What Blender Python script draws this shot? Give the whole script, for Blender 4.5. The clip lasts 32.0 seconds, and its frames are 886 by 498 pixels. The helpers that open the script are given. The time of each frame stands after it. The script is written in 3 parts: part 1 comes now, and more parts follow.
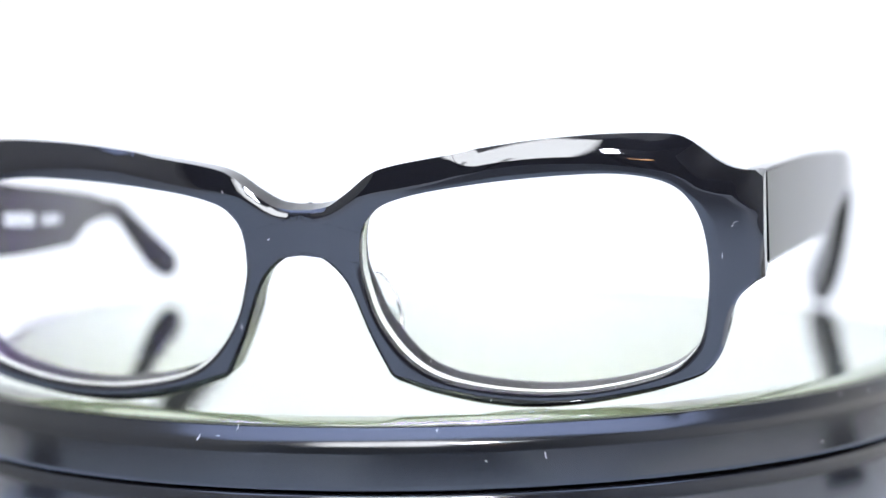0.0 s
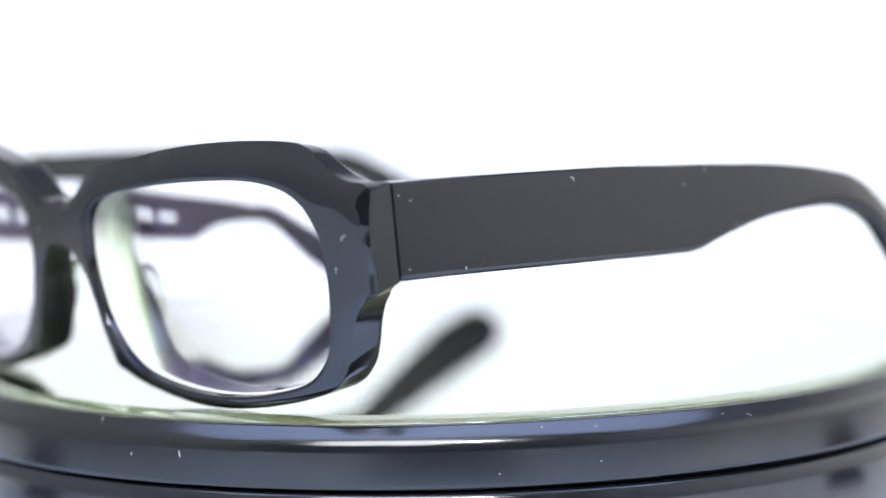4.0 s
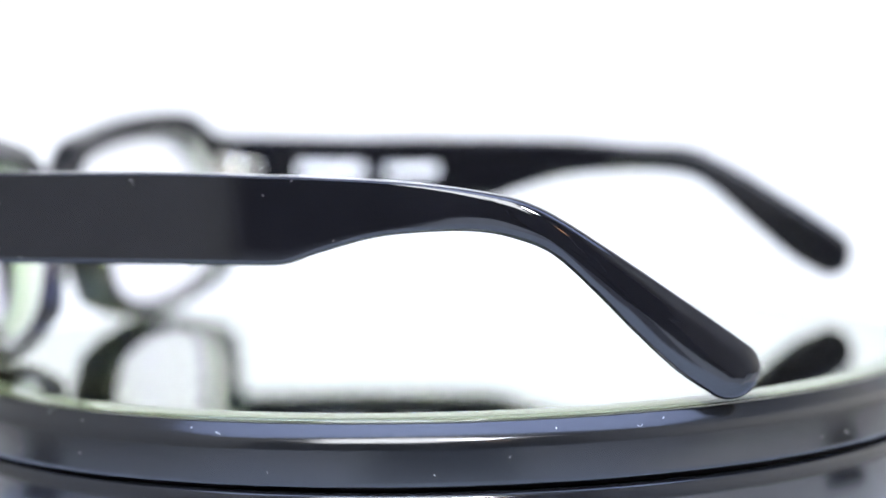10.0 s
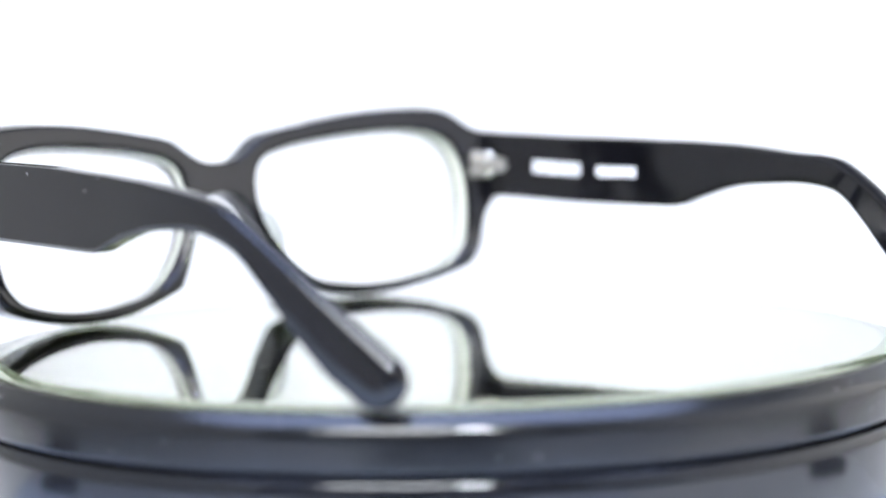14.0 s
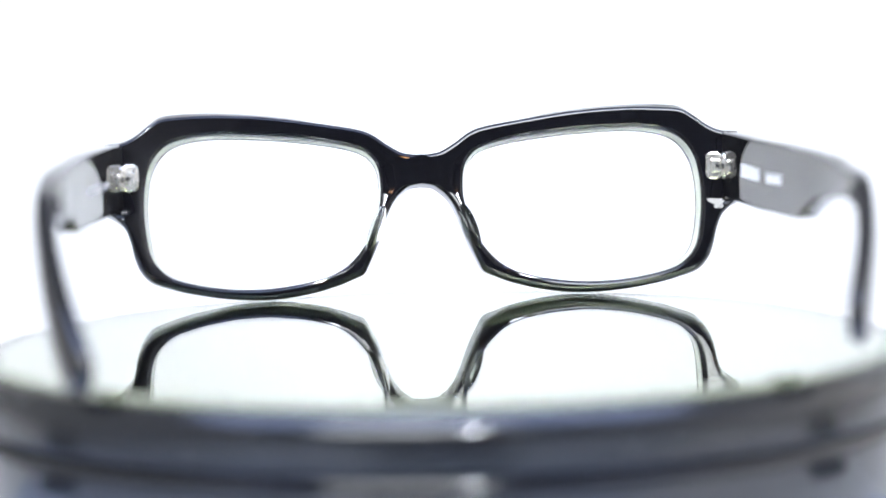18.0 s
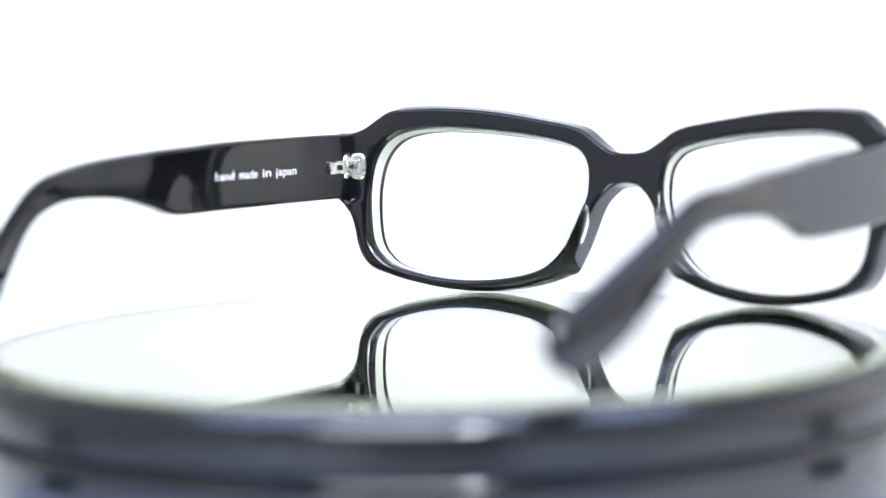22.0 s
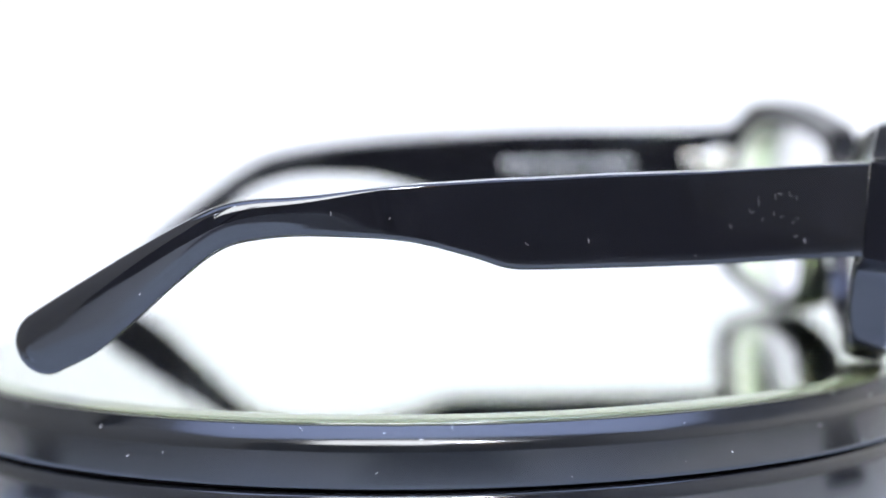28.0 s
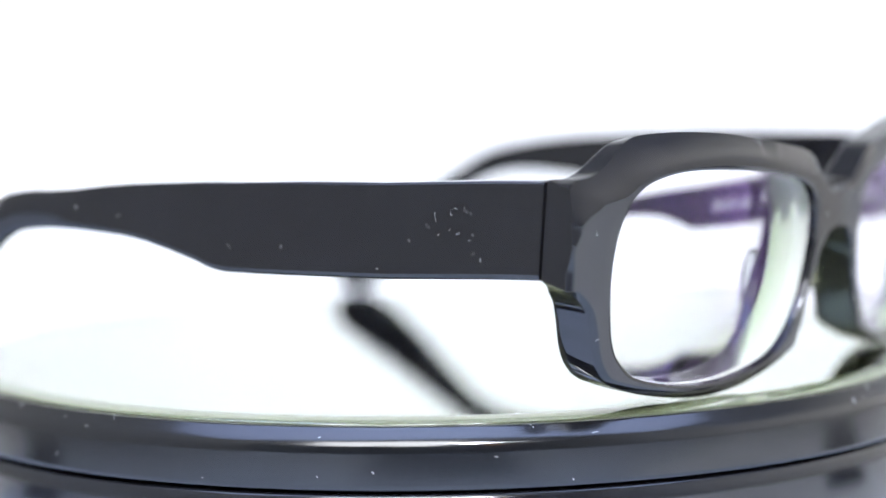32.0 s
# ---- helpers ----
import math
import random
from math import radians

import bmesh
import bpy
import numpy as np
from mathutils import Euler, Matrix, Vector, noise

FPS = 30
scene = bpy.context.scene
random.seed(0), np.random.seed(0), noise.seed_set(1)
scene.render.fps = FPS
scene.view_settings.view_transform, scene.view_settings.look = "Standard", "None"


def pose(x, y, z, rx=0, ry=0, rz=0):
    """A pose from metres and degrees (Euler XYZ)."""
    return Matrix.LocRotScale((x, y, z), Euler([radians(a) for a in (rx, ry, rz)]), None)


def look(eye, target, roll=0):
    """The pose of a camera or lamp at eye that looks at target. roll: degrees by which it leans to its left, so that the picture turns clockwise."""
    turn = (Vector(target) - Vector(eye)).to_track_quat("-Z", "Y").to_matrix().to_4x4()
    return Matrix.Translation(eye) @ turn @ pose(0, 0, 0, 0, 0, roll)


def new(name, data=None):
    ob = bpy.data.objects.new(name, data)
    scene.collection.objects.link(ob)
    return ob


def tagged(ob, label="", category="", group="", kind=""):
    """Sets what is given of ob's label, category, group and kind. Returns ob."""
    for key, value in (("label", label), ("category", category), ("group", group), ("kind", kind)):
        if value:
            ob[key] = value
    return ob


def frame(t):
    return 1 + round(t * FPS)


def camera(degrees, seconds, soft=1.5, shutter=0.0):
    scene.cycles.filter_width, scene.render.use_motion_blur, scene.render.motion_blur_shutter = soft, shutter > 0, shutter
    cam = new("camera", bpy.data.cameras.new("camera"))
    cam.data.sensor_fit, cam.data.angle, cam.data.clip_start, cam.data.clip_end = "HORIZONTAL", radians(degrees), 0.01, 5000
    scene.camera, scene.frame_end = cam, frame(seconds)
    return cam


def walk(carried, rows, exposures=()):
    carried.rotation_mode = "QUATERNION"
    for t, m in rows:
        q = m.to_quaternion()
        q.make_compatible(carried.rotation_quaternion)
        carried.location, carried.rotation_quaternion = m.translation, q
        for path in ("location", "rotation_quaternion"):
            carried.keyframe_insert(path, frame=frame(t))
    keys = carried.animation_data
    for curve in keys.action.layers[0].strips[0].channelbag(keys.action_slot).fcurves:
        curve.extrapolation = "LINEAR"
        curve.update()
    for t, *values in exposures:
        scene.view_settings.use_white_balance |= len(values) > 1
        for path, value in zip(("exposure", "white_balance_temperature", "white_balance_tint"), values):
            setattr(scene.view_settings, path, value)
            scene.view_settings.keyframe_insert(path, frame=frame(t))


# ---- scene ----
# A pair of black acetate eyeglasses on a slowly turning mirror turntable, inside a white photo tent.
MM = 0.001
cam = camera(20.7, 32.0, soft=1.5)


def eye_at(back):
    """The standing camera; back: metres that its lens draws back when it focuses far."""
    return pose(-0.0006, -0.477, 0.0624, 84.72, 0, -0.184) @ pose(0, 0, back, 0, 0, -1.19)


walk(cam, [(0, eye_at(0)), (13.6, eye_at(0)), (14.0, eye_at(0.020)), (23.55, eye_at(0.020)), (23.95, eye_at(0)), (32, eye_at(0))])

# the plane of sharp focus: near rim of the platter, then its far side, then near again
focus_mark = new("focus_mark")
focus_mark.location = (0, -0.088, 0.02)
cam.data.dof.use_dof = True
cam.data.dof.focus_object = focus_mark
cam.data.dof.aperture_fstop = 7.0
cam.data.dof.aperture_blades = 0
tagged(focus_mark, kind="structure")

# ---- light ----
world = bpy.data.worlds.new("world")
scene.world = world
world.use_nodes = True
world.node_tree.nodes["Background"].inputs[0].default_value = (0.6, 0.7, 1.0, 1)
world.node_tree.nodes["Background"].inputs[1].default_value = 0.02
scene.view_settings.exposure = 0.0


# ---- materials ----
def material(name):
    m = bpy.data.materials.new(name)
    m.use_nodes = True
    nt = m.node_tree
    return m, nt, nt.nodes["Principled BSDF"]


def noise_node(nt, scale, detail=4.0, rough=0.6):
    tc = nt.nodes.new("ShaderNodeTexCoord")
    n = nt.nodes.new("ShaderNodeTexNoise")
    n.inputs["Scale"].default_value = scale
    n.inputs["Detail"].default_value = detail
    n.inputs["Roughness"].default_value = rough
    nt.links.new(tc.outputs["Object"], n.inputs["Vector"])
    return n


def ramp(nt, src, lo, hi, a, b, clamp=True):
    r = nt.nodes.new("ShaderNodeMapRange")
    r.clamp = clamp
    r.inputs["From Min"].default_value, r.inputs["From Max"].default_value = lo, hi
    r.inputs["To Min"].default_value, r.inputs["To Max"].default_value = a, b
    nt.links.new(src, r.inputs["Value"])
    return r.outputs["Result"]


def gloss(name, colour, rough, wear=0.0, bump=0.0, metal=0.0, ior=1.5, scale=90.0, coat=0.0):
    m, nt, b = material(name)
    b.inputs["Base Color"].default_value = (*colour, 1)
    b.inputs["Metallic"].default_value = metal
    b.inputs["IOR"].default_value = ior
    b.inputs["Roughness"].default_value = rough
    b.inputs["Coat Weight"].default_value = coat
    if wear:
        n = noise_node(nt, scale)
        nt.links.new(ramp(nt, n.outputs["Fac"], 0.3, 0.8, rough, rough + wear), b.inputs["Roughness"])
        mix = nt.nodes.new("ShaderNodeMix")
        mix.data_type = "RGBA"
        mix.inputs["A"].default_value = (*colour, 1)
        mix.inputs["B"].default_value = (*[c * 1.25 + 0.001 for c in colour], 1)
        fine = noise_node(nt, scale * 3, 3.0)
        nt.links.new(ramp(nt, fine.outputs["Fac"], 0.5, 0.8, 0, 1), mix.inputs["Factor"])
        nt.links.new(mix.outputs["Result"], b.inputs["Base Color"])
    if bump:
        n2 = noise_node(nt, scale * 0.7, 2.0)
        bp = nt.nodes.new("ShaderNodeBump")
        bp.inputs["Strength"].default_value = bump
        bp.inputs["Distance"].default_value = 0.0002
        nt.links.new(n2.outputs["Fac"], bp.inputs["Height"])
        nt.links.new(bp.outputs["Normal"], b.inputs["Normal"])
    return m


ACETATE = gloss("black_acetate", (0.0038, 0.0038, 0.0048), 0.02, wear=0.03, bump=0.008, scale=60)
RIM_PLASTIC = gloss("navy_plastic", (0.0045, 0.0048, 0.0055), 0.14, wear=0.06, bump=0.006, scale=40)
BASE_PLASTIC = gloss("navy_base_plastic", (0.005, 0.0055, 0.007), 0.12, wear=0.05, bump=0.01, scale=40)
GAP = gloss("dark_gap", (0.004, 0.004, 0.005), 0.5)
STEEL = gloss("hinge_steel", (0.80, 0.77, 0.71), 0.25, wear=0.05, metal=1.0, scale=300)
PRINT = gloss("white_print", (0.86, 0.86, 0.86), 0.5)
FLECK = gloss("pale_fleck", (0.55, 0.55, 0.56), 0.7)
SILVER = gloss("silvering", (0.62, 0.615, 0.42), 0.0, metal=1.0)
TABLE_CLOTH = gloss("blue_grey_table_cloth", (0.48, 0.51, 0.57), 0.9)
BLACK_CLOTH = gloss("black_cloth", (0.008, 0.008, 0.009), 0.9)
ROOM = gloss("room_paint", (0.5, 0.5, 0.52), 0.8, wear=0.05, scale=3)
GREEN_GLASS, _nt, _b = material("float_glass")
_b.inputs["Base Color"].default_value = (0.90, 0.945, 0.86, 1)
_b.inputs["Transmission Weight"].default_value = 1.0
_b.inputs["Roughness"].default_value = 0.0
_b.inputs["IOR"].default_value = 1.5


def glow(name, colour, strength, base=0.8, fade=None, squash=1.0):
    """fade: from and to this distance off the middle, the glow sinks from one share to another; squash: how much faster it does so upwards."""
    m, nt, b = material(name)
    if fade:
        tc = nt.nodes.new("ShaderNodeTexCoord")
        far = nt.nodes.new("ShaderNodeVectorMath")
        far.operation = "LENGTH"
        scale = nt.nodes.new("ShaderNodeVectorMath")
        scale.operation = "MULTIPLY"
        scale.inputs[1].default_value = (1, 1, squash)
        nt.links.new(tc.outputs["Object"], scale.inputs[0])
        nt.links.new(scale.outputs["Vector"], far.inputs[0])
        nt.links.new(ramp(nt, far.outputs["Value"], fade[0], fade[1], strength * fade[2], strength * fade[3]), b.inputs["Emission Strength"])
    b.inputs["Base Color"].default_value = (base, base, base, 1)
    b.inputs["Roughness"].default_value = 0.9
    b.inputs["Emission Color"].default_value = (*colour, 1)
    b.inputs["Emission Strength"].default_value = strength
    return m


# the backdrop's own glow stands in for light on it, weaker away from the middle
BACKDROP = glow("self_glowing_backdrop", (1.0, 0.97, 0.80), 0.54, 0.7, fade=(0.60, 0.95, 0.45, 0.06))
# one tent fabric in two painted glows: brightly lit east side, dim west side
TENT = glow("bright_glow_fabric", (1.0, 0.98, 0.94), 1.7, 0.2, fade=(0.1, 0.56, 1.0, 0.05), squash=2.4)
TENT_DIM = glow("dim_glow_fabric", (0.98, 1.0, 1.0), 0.30, 0.10, fade=(0.03, 0.22, 1.0, 1.5))
FILL_CARD = glow("glowing_fill_card", (1.0, 1.0, 0.97), 0.28, 0.5)
# a faint blue glow in the roof cloth stands in for cool light on it
ROOF = glow("cool_glow_fabric", (0.60, 0.74, 1.0), 0.12, 0.3)
PANEL = glow("led_panel", (0.42, 0.55, 1.0), 9.0, fade=(0.05, 0.44, 1.0, 0.5))
SOFTBOX = glow("softbox_cloth", (0.95, 0.98, 1.03), 20.0)
BULB = glow("amber_bulb", (1.0, 0.50, 0.20), 22.0)
LAMP = glow("led_bar", (0.85, 0.9, 1.0), 480.0)
PAPER = gloss("pale_blue_paper", (0.52, 0.60, 0.74), 0.8, wear=0.05, scale=12)
DARK_PAPER = gloss("slate_blue_paper", (0.08, 0.09, 0.11), 0.8, wear=0.05, scale=12)
SIDE_PAPER = gloss("white_paper", (0.85, 0.85, 0.82), 0.8, wear=0.05, scale=12)
CUT_EDGE = gloss("green_glass_bevel", (0.13, 0.15, 0.08), 0.03, ior=5.0)


def lens_material():
    """Clear minus-power lens with a violet anti-reflection coat."""
    m = bpy.data.materials.new("coated_lens")
    m.use_nodes = True
    nt = m.node_tree
    nt.nodes.remove(nt.nodes["Principled BSDF"])
    clear = nt.nodes.new("ShaderNodeBsdfRefraction")
    clear.inputs["Color"].default_value = (0.992, 0.992, 0.982, 1)
    clear.inputs["Roughness"].default_value = 0.0
    clear.inputs["IOR"].default_value = 1.74
    shine = nt.nodes.new("ShaderNodeBsdfGlossy")
    shine.inputs["Roughness"].default_value = 0.0
    lw = nt.nodes.new("ShaderNodeFresnel")
    lw.inputs["IOR"].default_value = 1.74
    # the coat kills the shine near the normal; towards grazing it mirrors like bare glass
    bare = nt.nodes.new("ShaderNodeMath")
    bare.operation = "POWER"
    bare.inputs[1].default_value = 1.22
    nt.links.new(lw.outputs["Fac"], bare.inputs[0])
    coat = nt.nodes.new("ShaderNodeMath")
    coat.operation = "MINIMUM"
    nt.links.new(bare.outputs["Value"], coat.inputs[0])
    nt.links.new(ramp(nt, lw.outputs["Fac"], 0.075, 0.12, 0.006, 0.08, False), coat.inputs[1])
    # the coat mirrors violet; total reflection inside the glass stays nearly white
    tint = nt.nodes.new("ShaderNodeMix")
    tint.data_type = "RGBA"
    tint.inputs["A"].default_value = (0.60, 0.38, 1.0, 1)
    tint.inputs["B"].default_value = (0.92, 0.97, 0.88, 1)
    nt.links.new(ramp(nt, lw.outputs["Fac"], 0.13, 0.4, 0, 1), tint.inputs["Factor"])
    nt.links.new(tint.outputs["Result"], shine.inputs["Color"])
    mix = nt.nodes.new("ShaderNodeMixShader")
    nt.links.new(coat.outputs["Value"], mix.inputs["Fac"])
    nt.links.new(clear.outputs["BSDF"], mix.inputs[1])
    nt.links.new(shine.outputs["BSDF"], mix.inputs[2])
    nt.links.new(mix.outputs["Shader"], nt.nodes["Material Output"].inputs["Surface"])
    return m


LENS = lens_material()
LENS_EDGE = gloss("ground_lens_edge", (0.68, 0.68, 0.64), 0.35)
# darker tone painted for the rings that reflection draws along the lens edge
LENS_RING = gloss("painted_lens_ring", (0.50, 0.50, 0.47), 0.4)
PAD, _nt, _b = material("clear_pad_acetate")
_b.inputs["Base Color"].default_value = (0.78, 0.82, 0.78, 1)
_b.inputs["Roughness"].default_value = 0.0
_b.inputs["Transmission Weight"].default_value = 1.0
_b.inputs["IOR"].default_value = 1.25


# ---- building helpers ----
def part(name, bm, mat, parent=None, label="", smooth=True):
    """Links a bmesh as one mesh object under a thing or part."""
    me = bpy.data.meshes.new(name)
    bmesh.ops.recalc_face_normals(bm, faces=bm.faces)
    for f in bm.faces:
        f.smooth = smooth
    bm.to_mesh(me)
    bm.free()
    me.materials.append(mat)
    ob = new(name, me)
    if parent is not None:
        ob.parent = parent
    if label:
        ob["label"] = label
    return ob


def catmull(pts, closed=True, steps=8, corners=()):
    """A smooth line through points; those in corners stay sharp."""
    n, out = len(pts), []
    for i in range(n if closed else n - 1):
        def at(j):
            return Vector(pts[j % n] if closed else pts[max(0, min(n - 1, j))])
        p1, p2 = at(i), at(i + 1)
        p0 = p1 * 2 - p2 if i in corners else at(i - 1)
        p3 = p2 * 2 - p1 if (i + 1) % n in corners else at(i + 2)
        for k in range(steps):
            u = k / steps
            out.append(0.5 * (2 * p1 + (p2 - p0) * u + (2 * p0 - 5 * p1 + 4 * p2 - p3) * u * u + (3 * p1 - p0 - 3 * p2 + p3) * u ** 3))
    if not closed:
        out.append(Vector(pts[-1]))
    return out


def lathe(bm, profile, seg=256, closed=False):
    """Turns a profile of (radius, height) about the z axis."""
    rings = []
    for r, z in profile:
        rings.append([bm.verts.new((r * math.cos(2 * math.pi * k / seg), r * math.sin(2 * math.pi * k / seg), z)) for k in range(seg)])
    pairs = list(zip(rings, rings[1:])) + ([(rings[-1], rings[0])] if closed else [])
    for a, b in pairs:
        for k in range(seg):
            bm.faces.new((a[k], a[(k + 1) % seg], b[(k + 1) % seg], b[k]))
    return rings


def box_into(bm, size, m, bevel=0.0, segments=2):
    r = bmesh.ops.create_cube(bm, size=1, matrix=m @ Matrix.Diagonal((*size, 1)))
    if bevel:
        edges = {e for v in r["verts"] for e in v.link_edges}
        bmesh.ops.bevel(bm, geom=list(edges), offset=bevel, segments=segments, affect="EDGES", profile=0.5)


def tube_into(bm, line, radius, seg=6):
    """A thin round tube along a short line of points."""
    rings = []
    for i, p in enumerate(line):
        d = (line[min(i + 1, len(line) - 1)] - line[max(i - 1, 0)]).normalized()
        a = d.orthogonal().normalized()
        b = d.cross(a)
        rings.append([bm.verts.new(p + radius * (math.cos(2 * math.pi * k / seg) * a + math.sin(2 * math.pi * k / seg) * b)) for k in range(seg)])
    for p, q in zip(rings, rings[1:]):
        for k in range(seg):
            bm.faces.new((p[k], p[(k + 1) % seg], q[(k + 1) % seg], q[k]))
    bm.faces.new(rings[0][::-1])
    bm.faces.new(rings[-1])


# ---- photo tent and room ----
def build_tent():
    # one sheet of white backdrop: a wide sweep and the wall behind
    bm = bmesh.new()
    line = [(0.02, -0.055), (0.30, -0.055)]
    for k in range(1, 17):
        a = math.pi / 2 * k / 16
        line.append((0.30 + 0.25 * math.sin(a), 0.195 - 0.25 * math.cos(a)))
    line.append((0.55, 0.62))
    cols = [[bm.verts.new((x, y, z)) for y, z in line] for x in (-0.42, 0.42)]
    for i in range(len(line) - 1):
        bm.faces.new((cols[0][i], cols[1][i], cols[1][i + 1], cols[0][i + 1]))
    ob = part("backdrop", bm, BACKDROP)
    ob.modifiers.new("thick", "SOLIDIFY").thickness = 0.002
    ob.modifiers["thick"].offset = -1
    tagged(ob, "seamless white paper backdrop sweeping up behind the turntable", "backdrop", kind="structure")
    # three unseen sheets, added and toned for what the rim and acetate mirror
    bm = bmesh.new()
    box_into(bm, (0.43, 0.365, 0.0034), pose(-0.045, -0.1625, -0.0567))
    tagged(part("table_sheet", bm, PAPER, smooth=False), "pale blue paper sheet under the turntable", "paper", kind="structure")
    bm = bmesh.new()
    box_into(bm, (0.22, 0.295, 0.0034), pose(0.0, -0.4925, -0.0567))
    tagged(part("front_sheet", bm, DARK_PAPER, smooth=False), "unseen slate blue sheet in front of the turntable, added to darken the rim's reflection", "paper", kind="structure")
    bm = bmesh.new()
    box_into(bm, (0.246, 0.29, 0.0034), pose(0.294, -0.125, -0.0567))
    tagged(part("side_sheet", bm, SIDE_PAPER, smooth=False), "unseen white sheet beside the turntable, added to brighten the rim's reflection", "paper", kind="structure")
    bm = bmesh.new()
    box_into(bm, (1.3, 1.40, 0.03), pose(0, 0.025, -0.0735))
    table = tagged(part("table_top", bm, TABLE_CLOTH, smooth=False), "blue-grey cloth-covered table under the tent", "table", kind="structure")
    for x in (-0.6, 0.6):
        for y in (-0.62, 0.67):
            bm = bmesh.new()
            box_into(bm, (0.05, 0.05, 0.8115), pose(x, y, -0.49425))
            part("leg", bm, BLACK_CLOTH, table, smooth=False)
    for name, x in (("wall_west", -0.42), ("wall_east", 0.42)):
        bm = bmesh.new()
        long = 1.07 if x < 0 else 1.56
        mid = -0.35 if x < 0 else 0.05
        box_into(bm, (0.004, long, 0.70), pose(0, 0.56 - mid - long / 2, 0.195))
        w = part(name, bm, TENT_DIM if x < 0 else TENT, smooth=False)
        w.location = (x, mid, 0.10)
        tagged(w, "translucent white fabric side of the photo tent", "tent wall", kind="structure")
    # an unseen glowing card, added to brighten what the inner temples mirror
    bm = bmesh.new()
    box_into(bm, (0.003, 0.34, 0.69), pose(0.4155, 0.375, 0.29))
    tagged(part("fill_card", bm, FILL_CARD, smooth=False), "unseen glowing card added beside the backdrop to brighten reflections in the temples", "reflector", kind="structure")
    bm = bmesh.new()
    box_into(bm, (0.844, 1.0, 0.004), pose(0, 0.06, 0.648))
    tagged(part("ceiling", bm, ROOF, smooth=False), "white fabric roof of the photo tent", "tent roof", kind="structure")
    # the dim room beyond the open front
    for name, size, m in (
        ("wall_south", (5, 0.1, 3.4), pose(0, -2.6, 0.8)), ("wall_north", (5, 0.1, 3.4), pose(0, 2.4, 0.8)),
        ("wall_left", (0.1, 4.9, 3.4), pose(-2.5, -0.1, 0.8)), ("wall_right", (0.1, 4.9, 3.4), pose(2.5, -0.1, 0.8)),
        ("ceiling", (5.2, 5.2, 0.1), pose(0, -0.1, 2.55)), ("floor", (5.2, 5.2, 0.1), pose(0, -0.1, -0.95)),
    ):
        bm = bmesh.new()
        box_into(bm, size, m)
        tagged(part(name, bm, ROOM, smooth=False), "dim light-grey painted surface of the room round the tent", "room", kind="structure")


def build_lights():
    # a broad LED panel under the tent's roof
    panel = tagged(new("led_panel"), "flat cool-white LED panel hung under the tent roof", "light panel")
    panel.location = (0, -0.1525, 0.47)
    bm = bmesh.new()
    box_into(bm, (0.80, 0.275, 0.012), pose(0, 0, 0.006), 0.003)
    part("housing", bm, BLACK_CLOTH, panel)
    bm = bmesh.new()
    box_into(bm, (0.78, 0.255, 0.003), pose(0, 0, -0.0025))
    for x in (-0.14, 0.14):
        bm2 = bmesh.new()
        tube_into(bm2, [Vector((x, 0, 0.011)), Vector((x, 0, 0.177))], 0.0015, 8)
        part("cord", bm2, BLACK_CLOTH, panel)
    part("diffuser", bm, PANEL, panel, "bright cool-white diffuser", smooth=False)
    # a softbox and a small lamp above the open front
    soft = tagged(new("softbox"), "white-fronted softbox on the open side of the tent", "softbox")
    soft.matrix_world = look((-0.15, -0.60, 0.52), (0, 0, 0))
    bm = bmesh.new()
    box_into(bm, (0.37, 0.48, 0.05), pose(0, 0, 0.028), 0.006)
    part("housing", bm, BLACK_CLOTH, soft)
    bm = bmesh.new()
    box_into(bm, (0.35, 0.46, 0.003), pose(0, 0, 0))
    bm2 = bmesh.new()
    tube_into(bm2, [soft.matrix_world.inverted() @ Vector(v) for v in ((-0.16, -0.645, 0.555), (-0.16, -0.68, 0.40), (-0.16, -0.68, -0.30), (-0.16, -0.68, -0.899))], 0.008, 10)
    part("stand", bm2, BLACK_CLOTH, soft, "thin black stand")
    part("diffuser", bm, SOFTBOX, soft, "bright white cloth front", smooth=False)
    lamp = tagged(new("lamp_head"), "small bright LED lamp head above the open tent front", "lamp")
    lamp.matrix_world = look((0.080, -0.62, 0.50), (0, 0, 0))
    bm = bmesh.new()
    box_into(bm, (0.07, 0.17, 0.03), pose(0, 0, 0.018), 0.004)
    part("housing", bm, BLACK_CLOTH, lamp)
    bm2 = bmesh.new()
    tube_into(bm2, [lamp.matrix_world.inverted() @ Vector(v) for v in ((0.079, -0.645, 0.525), (0.079, -0.70, 0.42), (0.079, -0.70, -0.30), (0.079, -0.70, -0.899))], 0.006, 10)
    part("stand", bm2, BLACK_CLOTH, lamp, "thin black stand")
    bm = bmesh.new()
    box_into(bm, (0.046, 0.11, 0.003), pose(0, 0, 0.001))
    part("emitter", bm, LAMP, lamp, "glowing white emitter", smooth=False)
    # a small warm bulb lower down beside it
    bulb = tagged(new("warm_lamp"), "small warm-glowing bulb lamp on a thin black stand", "lamp")
    bulb.location = (0.125, -0.66, 0.29)
    bm = bmesh.new()
    lathe(bm, [(0.0001, -0.016), (0.008, -0.0145), (0.014, -0.008), (0.016, 0.0), (0.014, 0.008), (0.009, 0.015), (0.007, 0.022), (0.0001, 0.022)], 24)
    part("bulb", bm, BULB, bulb, "glowing amber bulb")
    bm = bmesh.new()
    lathe(bm, [(0.0001, 0.020), (0.0085, 0.020), (0.0085, 0.045), (0.006, 0.050), (0.0001, 0.050)], 24)
    part("socket", bm, BLACK_CLOTH, bulb)
    bm = bmesh.new()
    tube_into(bm, [Vector(v) for v in ((0, 0, 0.048), (0, -0.03, 0.07), (0, -0.06, 0.05), (0, -0.06, -1.189))], 0.004, 10)
